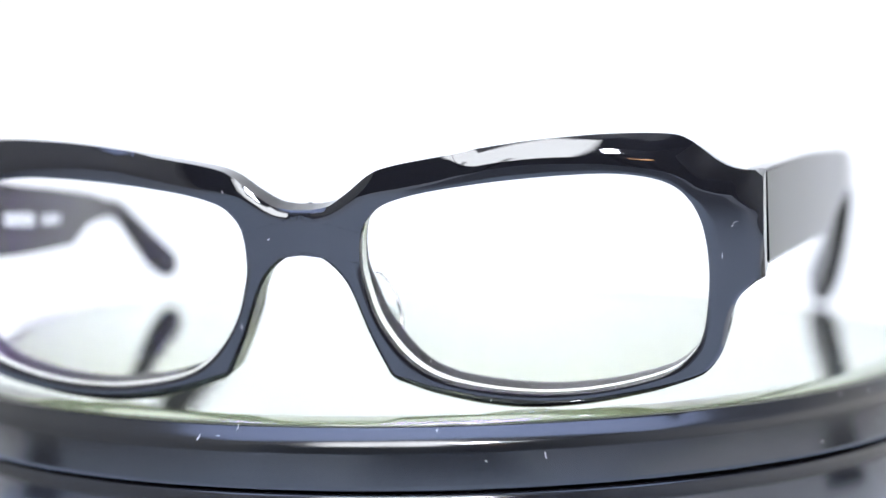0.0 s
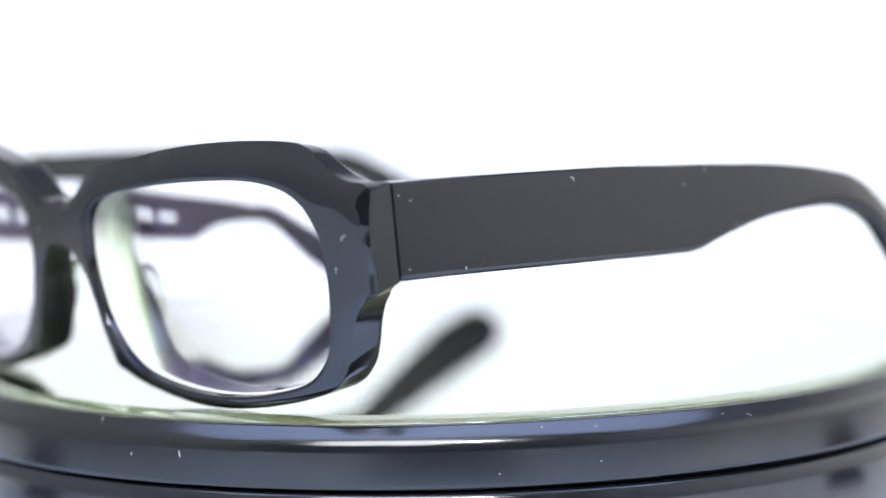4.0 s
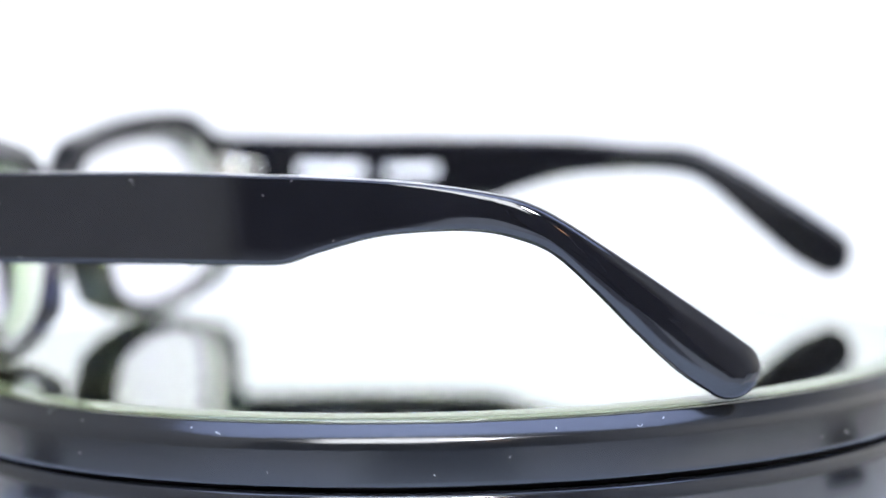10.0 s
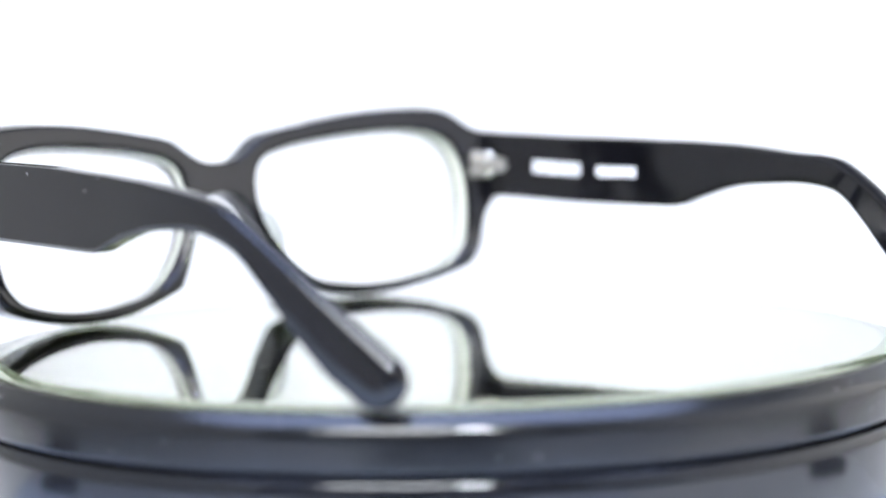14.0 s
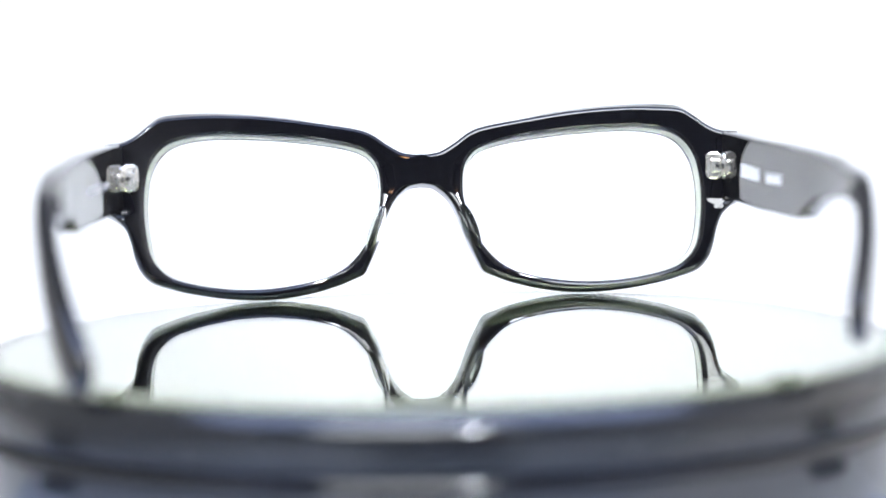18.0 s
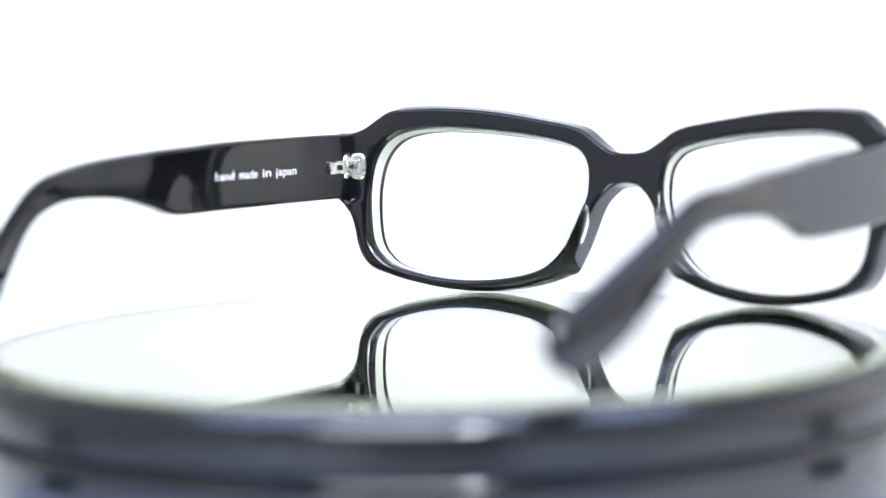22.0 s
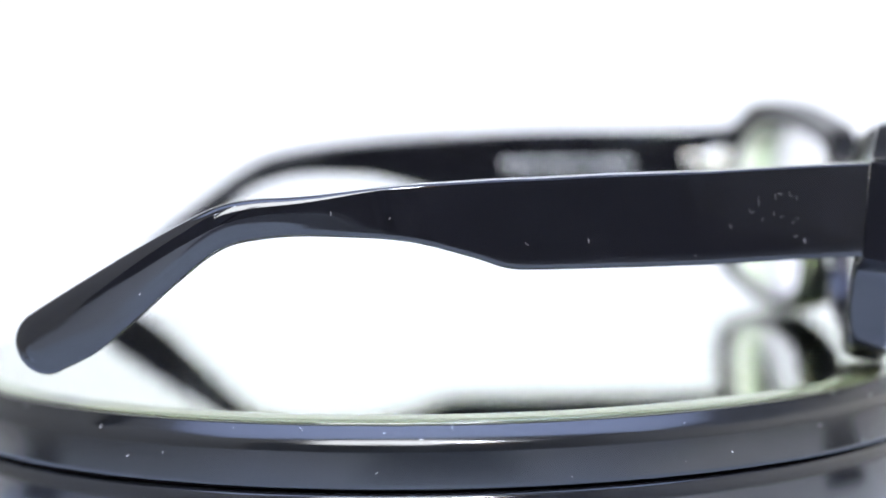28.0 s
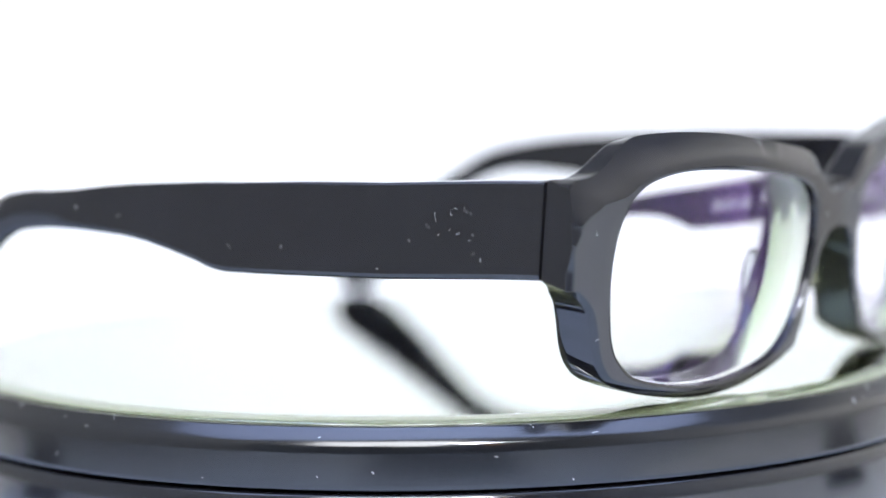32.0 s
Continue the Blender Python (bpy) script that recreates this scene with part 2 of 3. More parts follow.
    part("stand", bm, BLACK_CLOTH, bulb, "thin black stand")
    # unseen flat black slabs, added for the dark bars that the rim mirrors
    for x in (-0.30, 0.30):
        bm = bmesh.new()
        box_into(bm, (0.11, 0.05, 0.010), pose(0, 0, 0.005), 0.002)
        w = tagged(part("black_slab", bm, BLACK_CLOTH), "unseen flat black slab on the table, added for a dark bar mirrored in the rim", "weight", "tent weights")
        w.location = (x, -0.035, -0.0585 if x < 0 else -0.055)


# ---- turntable ----
def build_turntable():
    table = tagged(new("turntable"), "round mirror-topped turntable with a glossy navy rim and base", "turntable")
    table.location = (0, 0, -0.055)
    platter = new("platter")
    platter.parent = table
    platter.location = (0, 0, 0.055)
    platter["label"] = "turning mirror platter with a glossy navy rim"
    bm = bmesh.new()
    lathe(bm, [(0.0, -0.0090), (0.0, -0.00305), (0.09290, -0.00305), (0.09305, -0.0016), (0.09315, -0.00118), (0.09335, -0.00105), (0.0941, -0.00103),
               (0.0944, -0.00106), (0.09457, -0.00118), (0.09473, -0.00137), (0.0953, -0.00201), (0.0957, -0.00246), (0.0960, -0.00281), (0.0963, -0.00319),
               (0.0965, -0.00352), (0.09663, -0.00388), (0.09672, -0.00425), (0.09678, -0.00465), (0.09681, -0.0051), (0.09683, -0.0102), (0.09683, -0.0106),
               (0.0967, -0.01090), (0.0964, -0.0111), (0.092, -0.0111)], 360)
    part("rim", bm, RIM_PLASTIC, platter, "glossy navy plastic rim with a sloping upper bevel")
    bm = bmesh.new()
    rr = lathe(bm, [(0.0898, 0.0), (0.0898, -0.0029)], 360)
    bm.faces.new(rr[0])
    bm.faces.new(rr[-1][::-1])
    g = part("mirror_glass", bm, GREEN_GLASS, platter, "clear float glass")
    for p in g.data.polygons:
        p.use_smooth = len(p.vertices) == 4
    bm = bmesh.new()
    lathe(bm, [(0.08981, -0.00001), (0.0901, -0.00003), (0.0904, -0.00007), (0.0910, -0.00018), (0.0916, -0.00034), (0.0921, -0.00049), (0.0926, -0.00067), (0.0929, -0.00085),
               (0.0929, -0.0029), (0.08981, -0.0029)], 360, closed=True)
    edge = part("glass_edge", bm, CUT_EDGE, platter, "polished olive-green bevel along the edge of the mirror")
    edge.data.set_sharp_from_angle(angle=radians(30))
    bm = bmesh.new()
    rr = lathe(bm, [(0.0890, -0.00293), (0.0890, -0.0030)], 180)
    bm.faces.new(rr[0])
    bm.faces.new(rr[-1][::-1])
    part("silvering", bm, SILVER, platter, "mirror silvering under the glass", smooth=False)
    bm = bmesh.new()
    lathe(bm, [(0.0, 0.0), (0.0950, 0.0), (0.0963, 0.001), (0.0968, 0.040), (0.0967, 0.0420), (0.0964, 0.0428), (0.0958, 0.0431), (0.092, 0.0431), (0.0, 0.0431)], 256)
    part("base", bm, BASE_PLASTIC, table, "glossy navy plastic base")
    bm = bmesh.new()
    lathe(bm, [(0.0, 0.0431), (0.0937, 0.0431), (0.0937, 0.046), (0.0, 0.046)], 128)
    part("bearing_gap", bm, GAP, table, "dark recessed gap")
    return platter


# ---- eyeglasses ----
# millimetres in the wearer's frame: x to the right, y forward, z up from the mirror
OUTER = [(0, 33.2), (0.8, 33.21), (2.4, 33.3), (4.9, 33.9), (8.2, 35.8), (11.4, 38), (14.9, 39.3), (22.1, 40.6), (36.3, 42.7), (48.5, 43.5), (57.7, 43.3), (61.5, 42.8),
         (64.3, 41.2), (67.3, 39), (70.4, 37.7), (74, 37.4), (74, 21.8), (72.4, 20.9), (69.9, 18.6), (68.6, 15.5), (67.7, 11.5), (66.5, 8.5),
         (64.1, 5.8), (60.2, 4.2), (54.6, 2.6), (45.5, 1), (36.3, 0.5), (28.2, 1.3), (21, 3), (16.5, 4.7), (14.2, 5.8), (12.9, 8),
         (10.6, 13), (8, 20), (6.1, 23.2), (3.5, 25.5), (1.7, 26.2), (0.6, 26.38), (0, 26.4)]
EYE = [(9.8, 25), (10.2, 30), (11.9, 33), (14.9, 35), (22.1, 36.9), (35.3, 39), (47.5, 39.4), (55.6, 38.6), (60.7, 36.6), (63.8, 32.5),
       (65.1, 27), (65.2, 20), (64.1, 12.5), (61.7, 8.6), (57.7, 6), (48.5, 3.8), (38.3, 3.1), (28.2, 4.1), (21, 6.1), (16, 9.8), (12.2, 15.5),
       (10.4, 21)]
CENTRE = (37.2, 22.0)
DEPTH = 6.3
POWER = 0.0068         # how much more the back of a lens is curved than its front, 1/mm
TALL = 1.018
LIFT = 0.35   # the rim is cut square to its leaning face


def front_y(x, z):
    """The front face: bowed round the brow and leaning back at the foot."""
    return 18.4 - x * x / 470.0 + 0.11 * (z - 25) + 0.02 * (math.hypot(z - 25, 8) - 8)


def skew(side, x):
    """The right end of the front sits a little further back than the left."""
    return 1.45 * (x / 74.0) ** 2 if side > 0 else 0.0


def depth(x, z):
    """The front's thickness: deeper below and at the nose, where the pads stand."""
    low = min(1.0, max(0.0, (32 - z) / 26.0))
    nose = min(1.0, max(0.0, (19 - x) / 7.0)) * min(1.0, max(0.0, (24 - z) / 8.0))
    return DEPTH + 1.8 * low * low * (3 - 2 * low) + 1.2 * nose


def lean(z):
    """How much lower the front edge of the rim lies than its back edge."""
    return 0.85 + 0.75 * min(1.0, max(0.0, z / 20.0))


def cast(line, a, closed=True):
    """Where a ray from CENTRE at angle a meets an outline: its distance, and the outline's outward normal there."""
    dx, dz = math.cos(a), math.sin(a)
    best, normal = 0.0, Vector((dx, dz))
    n = len(line)

    def norm_at(i):
        p, q = (line[(i - 1) % n], line[(i + 1) % n]) if closed else (line[max(i - 1, 0)], line[min(i + 1, n - 1)])
        t = Vector((q[0] - p[0], q[1] - p[1])).normalized()
        if not closed and i in (0, n - 1):
            t = Vector((1, 0)) if i == 0 else Vector((-1, 0))
        return Vector((-t.y, t.x))

    for i in range(n if closed else n - 1):
        x1, z1 = line[i][0] - CENTRE[0], line[i][1] - CENTRE[1]
        x2, z2 = line[(i + 1) % n][0] - CENTRE[0], line[(i + 1) % n][1] - CENTRE[1]
        c1, c2 = dx * z1 - dz * x1, dx * z2 - dz * x2
        if c1 * c2 <= 0 and c1 != c2:
            u = c1 / (c1 - c2)
            d = (x1 + (x2 - x1) * u) * dx + (z1 + (z2 - z1) * u) * dz
            if d > best:
                best = d
                normal = (norm_at(i) * (1 - u) + norm_at((i + 1) % n) * u).normalized()
    return best, normal


OUT_LINE = catmull(OUTER, closed=False, steps=10, corners=(15, 16))
EYE_LINE = catmull(EYE, steps=10)


def angles():
    a = [2 * math.pi * k / 260 for k in range(260)]
    for x, z in [p for p in OUT_LINE if 0.4 < p[0] < 9 and p[1] > 18]:
        e = math.atan2(z - CENTRE[1], x - CENTRE[0]) % (2 * math.pi)
        if min(abs(v - e) for v in a) > 0.0022:
            a.append(e)
    for x, z in ((74, 37.4), (74, 21.8)):
        e = math.atan2(z - CENTRE[1], x - CENTRE[0]) % (2 * math.pi)
        a = [v for v in a if abs(v - e) > 0.012] + [e]
    for x, z in ((0, 33.2), (0, 26.4)):
        e = math.atan2(z - CENTRE[1], x - CENTRE[0]) % (2 * math.pi)
        a = [v for v in a if abs(v - e) > 0.0015] + [e]
    return sorted(a)


def spread(turn):
    """The bevel's share of the rim's width, by the angle round the lens."""
    stops = ((0, 0.1), (9, 0.08), (16, 0.26), (23, 0.60), (30, 0.88), (45, 0.9), (60, 0.84), (90, 0.76), (110, 0.72), (180, 0.6))
    for (a, p), (b, q) in zip(stops, stops[1:]):
        if a <= turn <= b:
            u = (turn - a) / (b - a)
            return p + (q - p) * u * u * (3 - 2 * u)
    return 0.6


def build_front(parent):
    bm = bmesh.new()
    for side in (1, -1):
        rings = []
        for a in angles():
            dx, dz = math.cos(a), math.sin(a)
            ri, _ = cast(EYE_LINE, a)
            ro, nrm = cast(OUT_LINE, a, False)
            at_corner = any(abs(a - (math.atan2(z - CENTRE[1], -CENTRE[0]) % (2 * math.pi))) < 1e-6 for z in (33.2, 26.4))
            on_cut = not at_corner and (ro <= ri or CENTRE[0] + dx * ro < 0.25)
            if on_cut or at_corner:
                ro = -CENTRE[0] / dx
            if at_corner:
                nrm = Vector((0, 1 if dz > 0.15 else -1))
            if not at_corner and nrm.dot(Vector((dx, dz))) < 0:
                nrm = -nrm
            xo, zo = CENTRE[0] + dx * ro, CENTRE[1] + dz * ro
            # front edge: a broad rounded bevel along the brow that takes in the whole outer corner
            top = min(1.0, max(0.0, (zo - 36.5) / 3.0))
            turn = math.degrees(a)
            b = min(0.9 + 2.0 * top, 0.8 * (ro - ri)) if turn < 180 else 0.9
            share = min(1.0, max(0.0, (134 - turn) / 26.0)) * min(1.0, max(0.0, (turn - 4) / 5.0))
            b += (spread(turn) * (ro - ri - 0.6) - b) * share
            slant = (nrm * (1 - share) + Vector((dx, dz)) * share).normalized()
            brow = max(top, share) * min(1.0, max(0.0, (130 - turn) / 18.0))
            fall = 0.9                      # how far back the plain edges run
            # the lower rim is rounded over most of its width
            low = min(1.0, max(0.0, (6.0 - zo) / 4.0))
            b += (0.72 * (ro - ri - 0.5) - b) * low
            fall += 0.7 * low
            bulge = 2.0 + 0.2 * low
            if turn < 50:                   # at the outer corner it flattens to a gentle slope
                soft = max(0.0, min(1.0, (48 - turn) / 20.0))
                brow *= 1 - 0.5 * soft
            bb = 1.0                        # back edge
            round_low = min(1.0, max(0.0, (17 - zo) / 7.0))
            if turn > 150 and xo < 18:      # the walls beside the nose
                round_low = min(1.0, max(0.0, (23 - zo) / 6.0))
            bb += 1.4 * round_low
            bx = 1.0 + 0.45 * round_low     # its width inwards
            end = xo > 71.5
            if end:
                bb = bx = 0.25
            if on_cut:
                b = bb = bx = fall = brow = 0.0
            ring = []
            tight = 0.8 * max(0.0, dz) ** 2
            ri -= tight                      # the opening is a little tighter under the brow
            bi, f = 0.5, 1 / depth(xo, zo)

            def put_at(x, z, back):
                if (on_cut or at_corner) and x < 0.02:
                    x = 0.0
                y = front_y(x, z) - back * depth(x, z)
                z += LIFT - lean(z) * (1 - back)
                if end and back > 0.5 and x > 70.5:
                    y = max(y, 1.2 + 0.09 * (z - 21.8) + (1 - back) * DEPTH * 0.6)
                ring.append(bm.verts.new((side * x * MM, (y - skew(side, x)) * MM, z * TALL * MM)))

            def inner(r, back):
                put_at(CENTRE[0] + dx * r, CENTRE[1] + dz * r, back)

            def outer(inset, back):
                put_at(xo - nrm.x * inset, zo - nrm.y * inset, back)

            crest = 1.1 * min(1.0, max(0.0, (nrm.y - 0.3) / 0.4)) if turn < 170 else 0.0    # the top of the brow lies level
            crest *= 0.35 + 0.65 * min(1.0, max(0.0, (xo - 5) / 8.0))

            def bevel(u):
                # along the brow the slope grows fast at first, then more slowly
                run = sum(0.92 * (1 - (1 - w / 40) ** 1.3) * (b + 2 * crest * w / 40) / 40 for w in range(int(40 * u + 0.5)))
                back = fall * u ** bulge * (1 - min(1.0, brow * 2)) + run * brow
                put_at(xo - slant.x * b * (1 - u), zo - slant.y * b * (1 - u) + crest * u * u, back * f)

            def between(r, inset, u, back, way):
                x, z = CENTRE[0] + dx * r, CENTRE[1] + dz * r
                put_at(x + (xo - way.x * inset - x) * u, z + (zo - way.y * inset - z) * u, back)

            inner(ri, 0.75), inner(ri, bi * f), inner(ri + 0.15, 0.15 * f), inner(ri + bi, 0.0)
            for u in (0.25, 0.5, 0.75):
                between(ri + bi, b, u, 0.0, slant)
            for k in range(11):
                bevel(k / 10)
            for k in range(6):
                w = math.pi / 10 * k
                outer(bx * (1 - math.cos(w)), 1 - bb * (1 - math.sin(w)) * f)
            for u in (0.35, 0.7):
                between(ri + 0.9, bx, 1 - u, 1.0, nrm)
            inner(ri + 0.9, 1.0), inner(ri + 0.45, 0.985), inner(ri + 0.12, 0.935), inner(ri, 0.86)
            rings.append(ring)
        n = len(rings)
        for i in range(n):
            p, q = rings[i], rings[(i + 1) % n]
            for k in range(len(p)):
                vs = [p[k], p[(k + 1) % len(p)], q[(k + 1) % len(q)], q[k]]
                if all(abs(v.co.x) < 1e-6 for v in vs):
                    continue
                bm.faces.new(vs)
    bmesh.ops.remove_doubles(bm, verts=bm.verts, dist=1e-6)
    bmesh.ops.dissolve_degenerate(bm, edges=bm.edges, dist=1e-7)
    ob = part("front_frame", bm, ACETATE, parent, "polished black acetate front with bevelled brow")
    ob.data.set_sharp_from_angle(angle=radians(38))
    ob.modifiers.new("even", "WEIGHTED_NORMAL").keep_sharp = True
    return ob


def build_lens(parent, side):
    """A strong minus lens: thin in the middle, thick at the edge."""
    line = [EYE_LINE[i] for i in range(0, len(EYE_LINE), 2)]
    shares = (1.0, 0.93, 0.84, 0.74, 0.63, 0.52, 0.41, 0.30, 0.20, 0.10)

    def point(p, s, back):
        dx, dz = p[0] - CENTRE[0], p[1] - CENTRE[1]
        r = max(1e-6, math.hypot(dx, dz))
        s *= 1 - 0.8 * max(0.0, dz / r) ** 2 / max(r, 10.0)
        x, z = CENTRE[0] + dx * s, CENTRE[1] + dz * s
        y = front_y(x, z) - 1.6
        if back:
            r2 = (x - CENTRE[0]) ** 2 + (z - CENTRE[1]) ** 2
            y -= 1.0 + 0.5 * r2 * POWER
        return side * x * MM, (y - skew(side, x)) * MM, (z + LIFT - lean(z) * (1 - (front_y(x, z) - y) / depth(x, z))) * TALL * MM

    bm = bmesh.new()
    rims = []
    for back in (False, True):
        rows = [[bm.verts.new(point(p, s * 0.999, back)) for p in line] for s in shares]
        for p, q in zip(rows, rows[1:]):
            for k in range(len(p)):
                f = (p[k], p[(k + 1) % len(p)], q[(k + 1) % len(q)], q[k])
                bm.faces.new(f)
        mid = bm.verts.new(point(CENTRE, 0.0, back))
        for k in range(len(line)):
            bm.faces.new((rows[-1][k], rows[-1][(k + 1) % len(line)], mid))
        rims.append(rows[0])
    sides = []
    # shallow ridges, every other row darker, stand in for rings mirrored inside the edge
    rows = [rims[0]]
    for u, s in ((0.30, 0.999), (0.42, 0.996), (0.72, 0.999), (0.80, 0.996)):
        row = []
        for k, p in enumerate(line):
            m = rims[0][k].co.lerp(rims[1][k].co, u)
            mid_x, mid_z = side * CENTRE[0] * MM, CENTRE[1] * TALL * MM
            row.append(bm.verts.new((mid_x + (m.x - mid_x) * s / 0.999, m.y, mid_z + (m.z - mid_z) * s / 0.999)))
        rows.append(row)
    rows.append(rims[1])
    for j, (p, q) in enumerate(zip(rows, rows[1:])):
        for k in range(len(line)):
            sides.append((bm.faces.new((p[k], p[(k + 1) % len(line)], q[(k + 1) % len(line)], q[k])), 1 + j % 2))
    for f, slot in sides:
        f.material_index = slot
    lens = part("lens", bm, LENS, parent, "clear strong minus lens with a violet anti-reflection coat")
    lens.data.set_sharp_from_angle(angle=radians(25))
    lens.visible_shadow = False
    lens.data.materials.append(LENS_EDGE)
    lens.data.materials.append(LENS_RING)
    return lens


def build_pad(parent, side):
    """A small moulded nose pad behind the rim."""
    bm = bmesh.new()
    bmesh.ops.create_uvsphere(bm, u_segments=24, v_segments=14, radius=1.0)
    for v in bm.verts:
        x, y, z = v.co
        v.co = (x * 1.2, y * 2.9, z * 6.4)
    m = pose(11.2 * side, 9.2, 16.3, -8, 0, 0) @ pose(0, 0, 0, 0, -20 * side, 28 * side)
    for v in bm.verts:
        if side < 0:
            v.co.x = -v.co.x
        v.co = (m @ v.co) * MM
    part("nose_pad", bm, PAD, parent, "small clear moulded nose pad")


# pairs of upper and lower edge points (y, z), hinge to tip
TEMPLE = [(2.3, 37.6, 1.1, 22.2), (-10, 37.8, -11, 22.4), (-40, 37.7, -40, 22.4), (-55, 37.2, -55, 22.3), (-62, 37.0, -60.7, 22.6), (-68, 36.7, -66.4, 24.4),
          (-77.4, 36.2, -76.5, 27.0), (-87.1, 35.3, -86.6, 27.9), (-96.8, 33.8, -94, 27.8), (-102.2, 32.3, -100, 26.6), (-107.8, 29.4, -106, 24.0),
          (-117.5, 22.8, -112.5, 18.0), (-127, 15.8, -118.5, 11.6), (-133.4, 10.9, -125.2, 4.9), (-136.8, 8.2, -130.2, 1.2)]


def bow(y):
    """How far the temple's outer face stands from the middle."""
    pts = ((5, 73.8), (2, 74.15), (-12, 75.5), (-35, 77.4), (-60, 79.1), (-84, 80.3), (-106, 79.5), (-122, 76.1), (-142, 68.8))
    for (y1, x1), (y2, x2) in zip(pts, pts[1:]):
        if y2 <= y <= y1:
            k = pts.index((y1, x1))
            (ya, xa), (yb, xb) = pts[max(k - 1, 0)], pts[min(k + 2, len(pts) - 1)]
            h = y1 - y2
            u = (y1 - y) / h
            m1, m2 = (x2 - xa) / (ya - y2) * h, (xb - x1) / (y1 - yb) * h
            return x1 * (1 + 2 * u) * (1 - u) ** 2 + m1 * u * (1 - u) ** 2 + x2 * u * u * (3 - 2 * u) - m2 * u * u * (1 - u)
    return pts[0][1] if y > 5 else pts[-1][1]


def bend(side, y, z):
    """The right temple is opened a little at its bend, and sits lower at the hinge."""
    if side > 0:
        u = min(1.0, max(0.0, (-35 - y) / 55.0))
        z -= 0.9 * min(1.0, max(0.0, (2.5 - y) / 30.0)) - 0.6 * u * u * (3 - 2 * u)
        if y < -84:
            u = min(1.0, (-84 - y) / 26.0)
            u = u * u * (3 - 2 * u)
            a = radians(6.3) * u
            dy, dz = y + 96, z - 30.5
            y, z = -96 + dy * math.cos(a) + dz * math.sin(a) - 0.5 * u, 31.9 - 1.4 * (1 - u) - dy * math.sin(a) + dz * math.cos(a)
    return y, z


def temple_point(side, y, z, inset):
    """inset: millimetres in from the outer face."""
    y2, z2 = bend(side, y, z)
    return Vector((side * (bow(y) - inset) * MM, y2 * MM, z2 * TALL * MM))


def build_temple(parent, side):
    """A plate cut to the temple's outline, with rounded edges all round and a round tip."""
    rows = [Vector(p) for p in TEMPLE]
    if side > 0:                             # the right tip is a little broader and longer
        for row, k in zip(rows[9:], (0.3, 0.8, 1.0, 1.0, 1.0, 1.0)):
            row.x, row.y = row.x - 0.75 * k, row.y + 1.05 * k
        rows[-1].z -= 0.6
        rows[0].x, rows[0].z = rows[0].x - 1.45, rows[0].z - 1.45
    st = catmull(rows, closed=False, steps=7)
    top = [Vector((p[0], p[1])) for p in st]
    low = [Vector((p[2], p[3])) for p in st]
    n = len(st)

    def across(line, i):
        d = (line[min(i + 1, n - 1)] - line[max(i - 1, 0)]).normalized()
        return Vector((-d.y, d.x))

    mid, half = (top[-1] + low[-1]) / 2, (top[-1] - low[-1]) / 2
    ahead = Vector((half.y, -half.x))
    if ahead.x > 0:
        ahead = -ahead
    caps = 12

    def turned(y, a, b):
        """a near the hinge, b beyond the bend."""
        u = min(1.0, max(0.0, (-78 - y) / 34.0))
        u = u * u * (3 - 2 * u)
        return a + (b - a) * u

    def outline(inset_at, upper=0.0):
        """Pairs of upper and lower points, drawn in from the edge; upper: how much further in the upper ones lie past the bend."""
        out = []
        for i in range(n):
            k = inset_at(top[i].x)
            nt_, nl = across(top, i), across(low, i)
            if nt_.dot(top[i] - low[i]) < 0:
                nt_ = -nt_
            if nl.dot(low[i] - top[i]) < 0:
                nl = -nl
            out.append((top[i] - nt_ * k * turned(top[i].x, 1, 1 + upper), low[i] - nl * k * turned(top[i].x, 1.6, 1)))
        k = inset_at(top[-1].x) / half.length
        for j in range(1, caps + 1):
            a = math.pi / 2 * j / caps
            c = ahead * math.sin(a) * (1 - k)
            out.append((mid + c + half * math.cos(a) * (1 - k * (1 + upper)), mid + c - half * math.cos(a) * (1 - k)))
        return out

    def thick(y):
        return turned(y, 4.25, 3.9)

    levels = []
    for j in range(6):                       # outer edge, from the flat face to the side
        a = math.pi / 2 * (1 - j / 5)
        levels.append((lambda y, a=a: turned(y, 0.6, 1.5) * (1 - math.cos(a)), lambda y, a=a: turned(y, 0.6, 1.5) * (1 - math.sin(a))))
    for j in range(6):                       # inner edge
        a = math.pi / 2 * j / 5
        levels.append((lambda y, a=a: turned(y, 0.8, 1.5) * (1 - math.cos(a)), lambda y, a=a: thick(y) - turned(y, 0.8, 1.5) * (1 - math.sin(a))))
    bm = bmesh.new()
    loops = []
    for j, (inset_at, depth_at) in enumerate(levels):
        ring = []
        for p, q in outline(inset_at, 0.8 if j < 6 else 0.0):
            pair = []
            for v, low_share in ((p, 0.0), (q, 1.0)):
                d = depth_at(v.x)
                u = min(1.0, max(0.0, (-66 - v.x) / 66.0))
                d += (0.65 if side > 0 else -0.10) * u * u * (3 - 2 * u) * low_share * max(0.0, 1 - d / 2.0)
                pair.append(bm.verts.new(temple_point(side, v.x, v.y, d)))
            ring.append(pair)
        loops.append(ring)
    m = len(loops[0])
    for a, b in zip(loops, loops[1:]):
        for i in range(m - 1):
            for w in (0, 1):
                bm.faces.new((a[i][w], a[i + 1][w], b[i + 1][w], b[i][w]))
        if a is not loops[0]:
            bm.faces.new((a[0][0], a[0][1], b[0][1], b[0][0]))
    # the outer face is crowned past the bend; the inner one is flat
    rows = [[pair[0] for pair in loops[0]]]
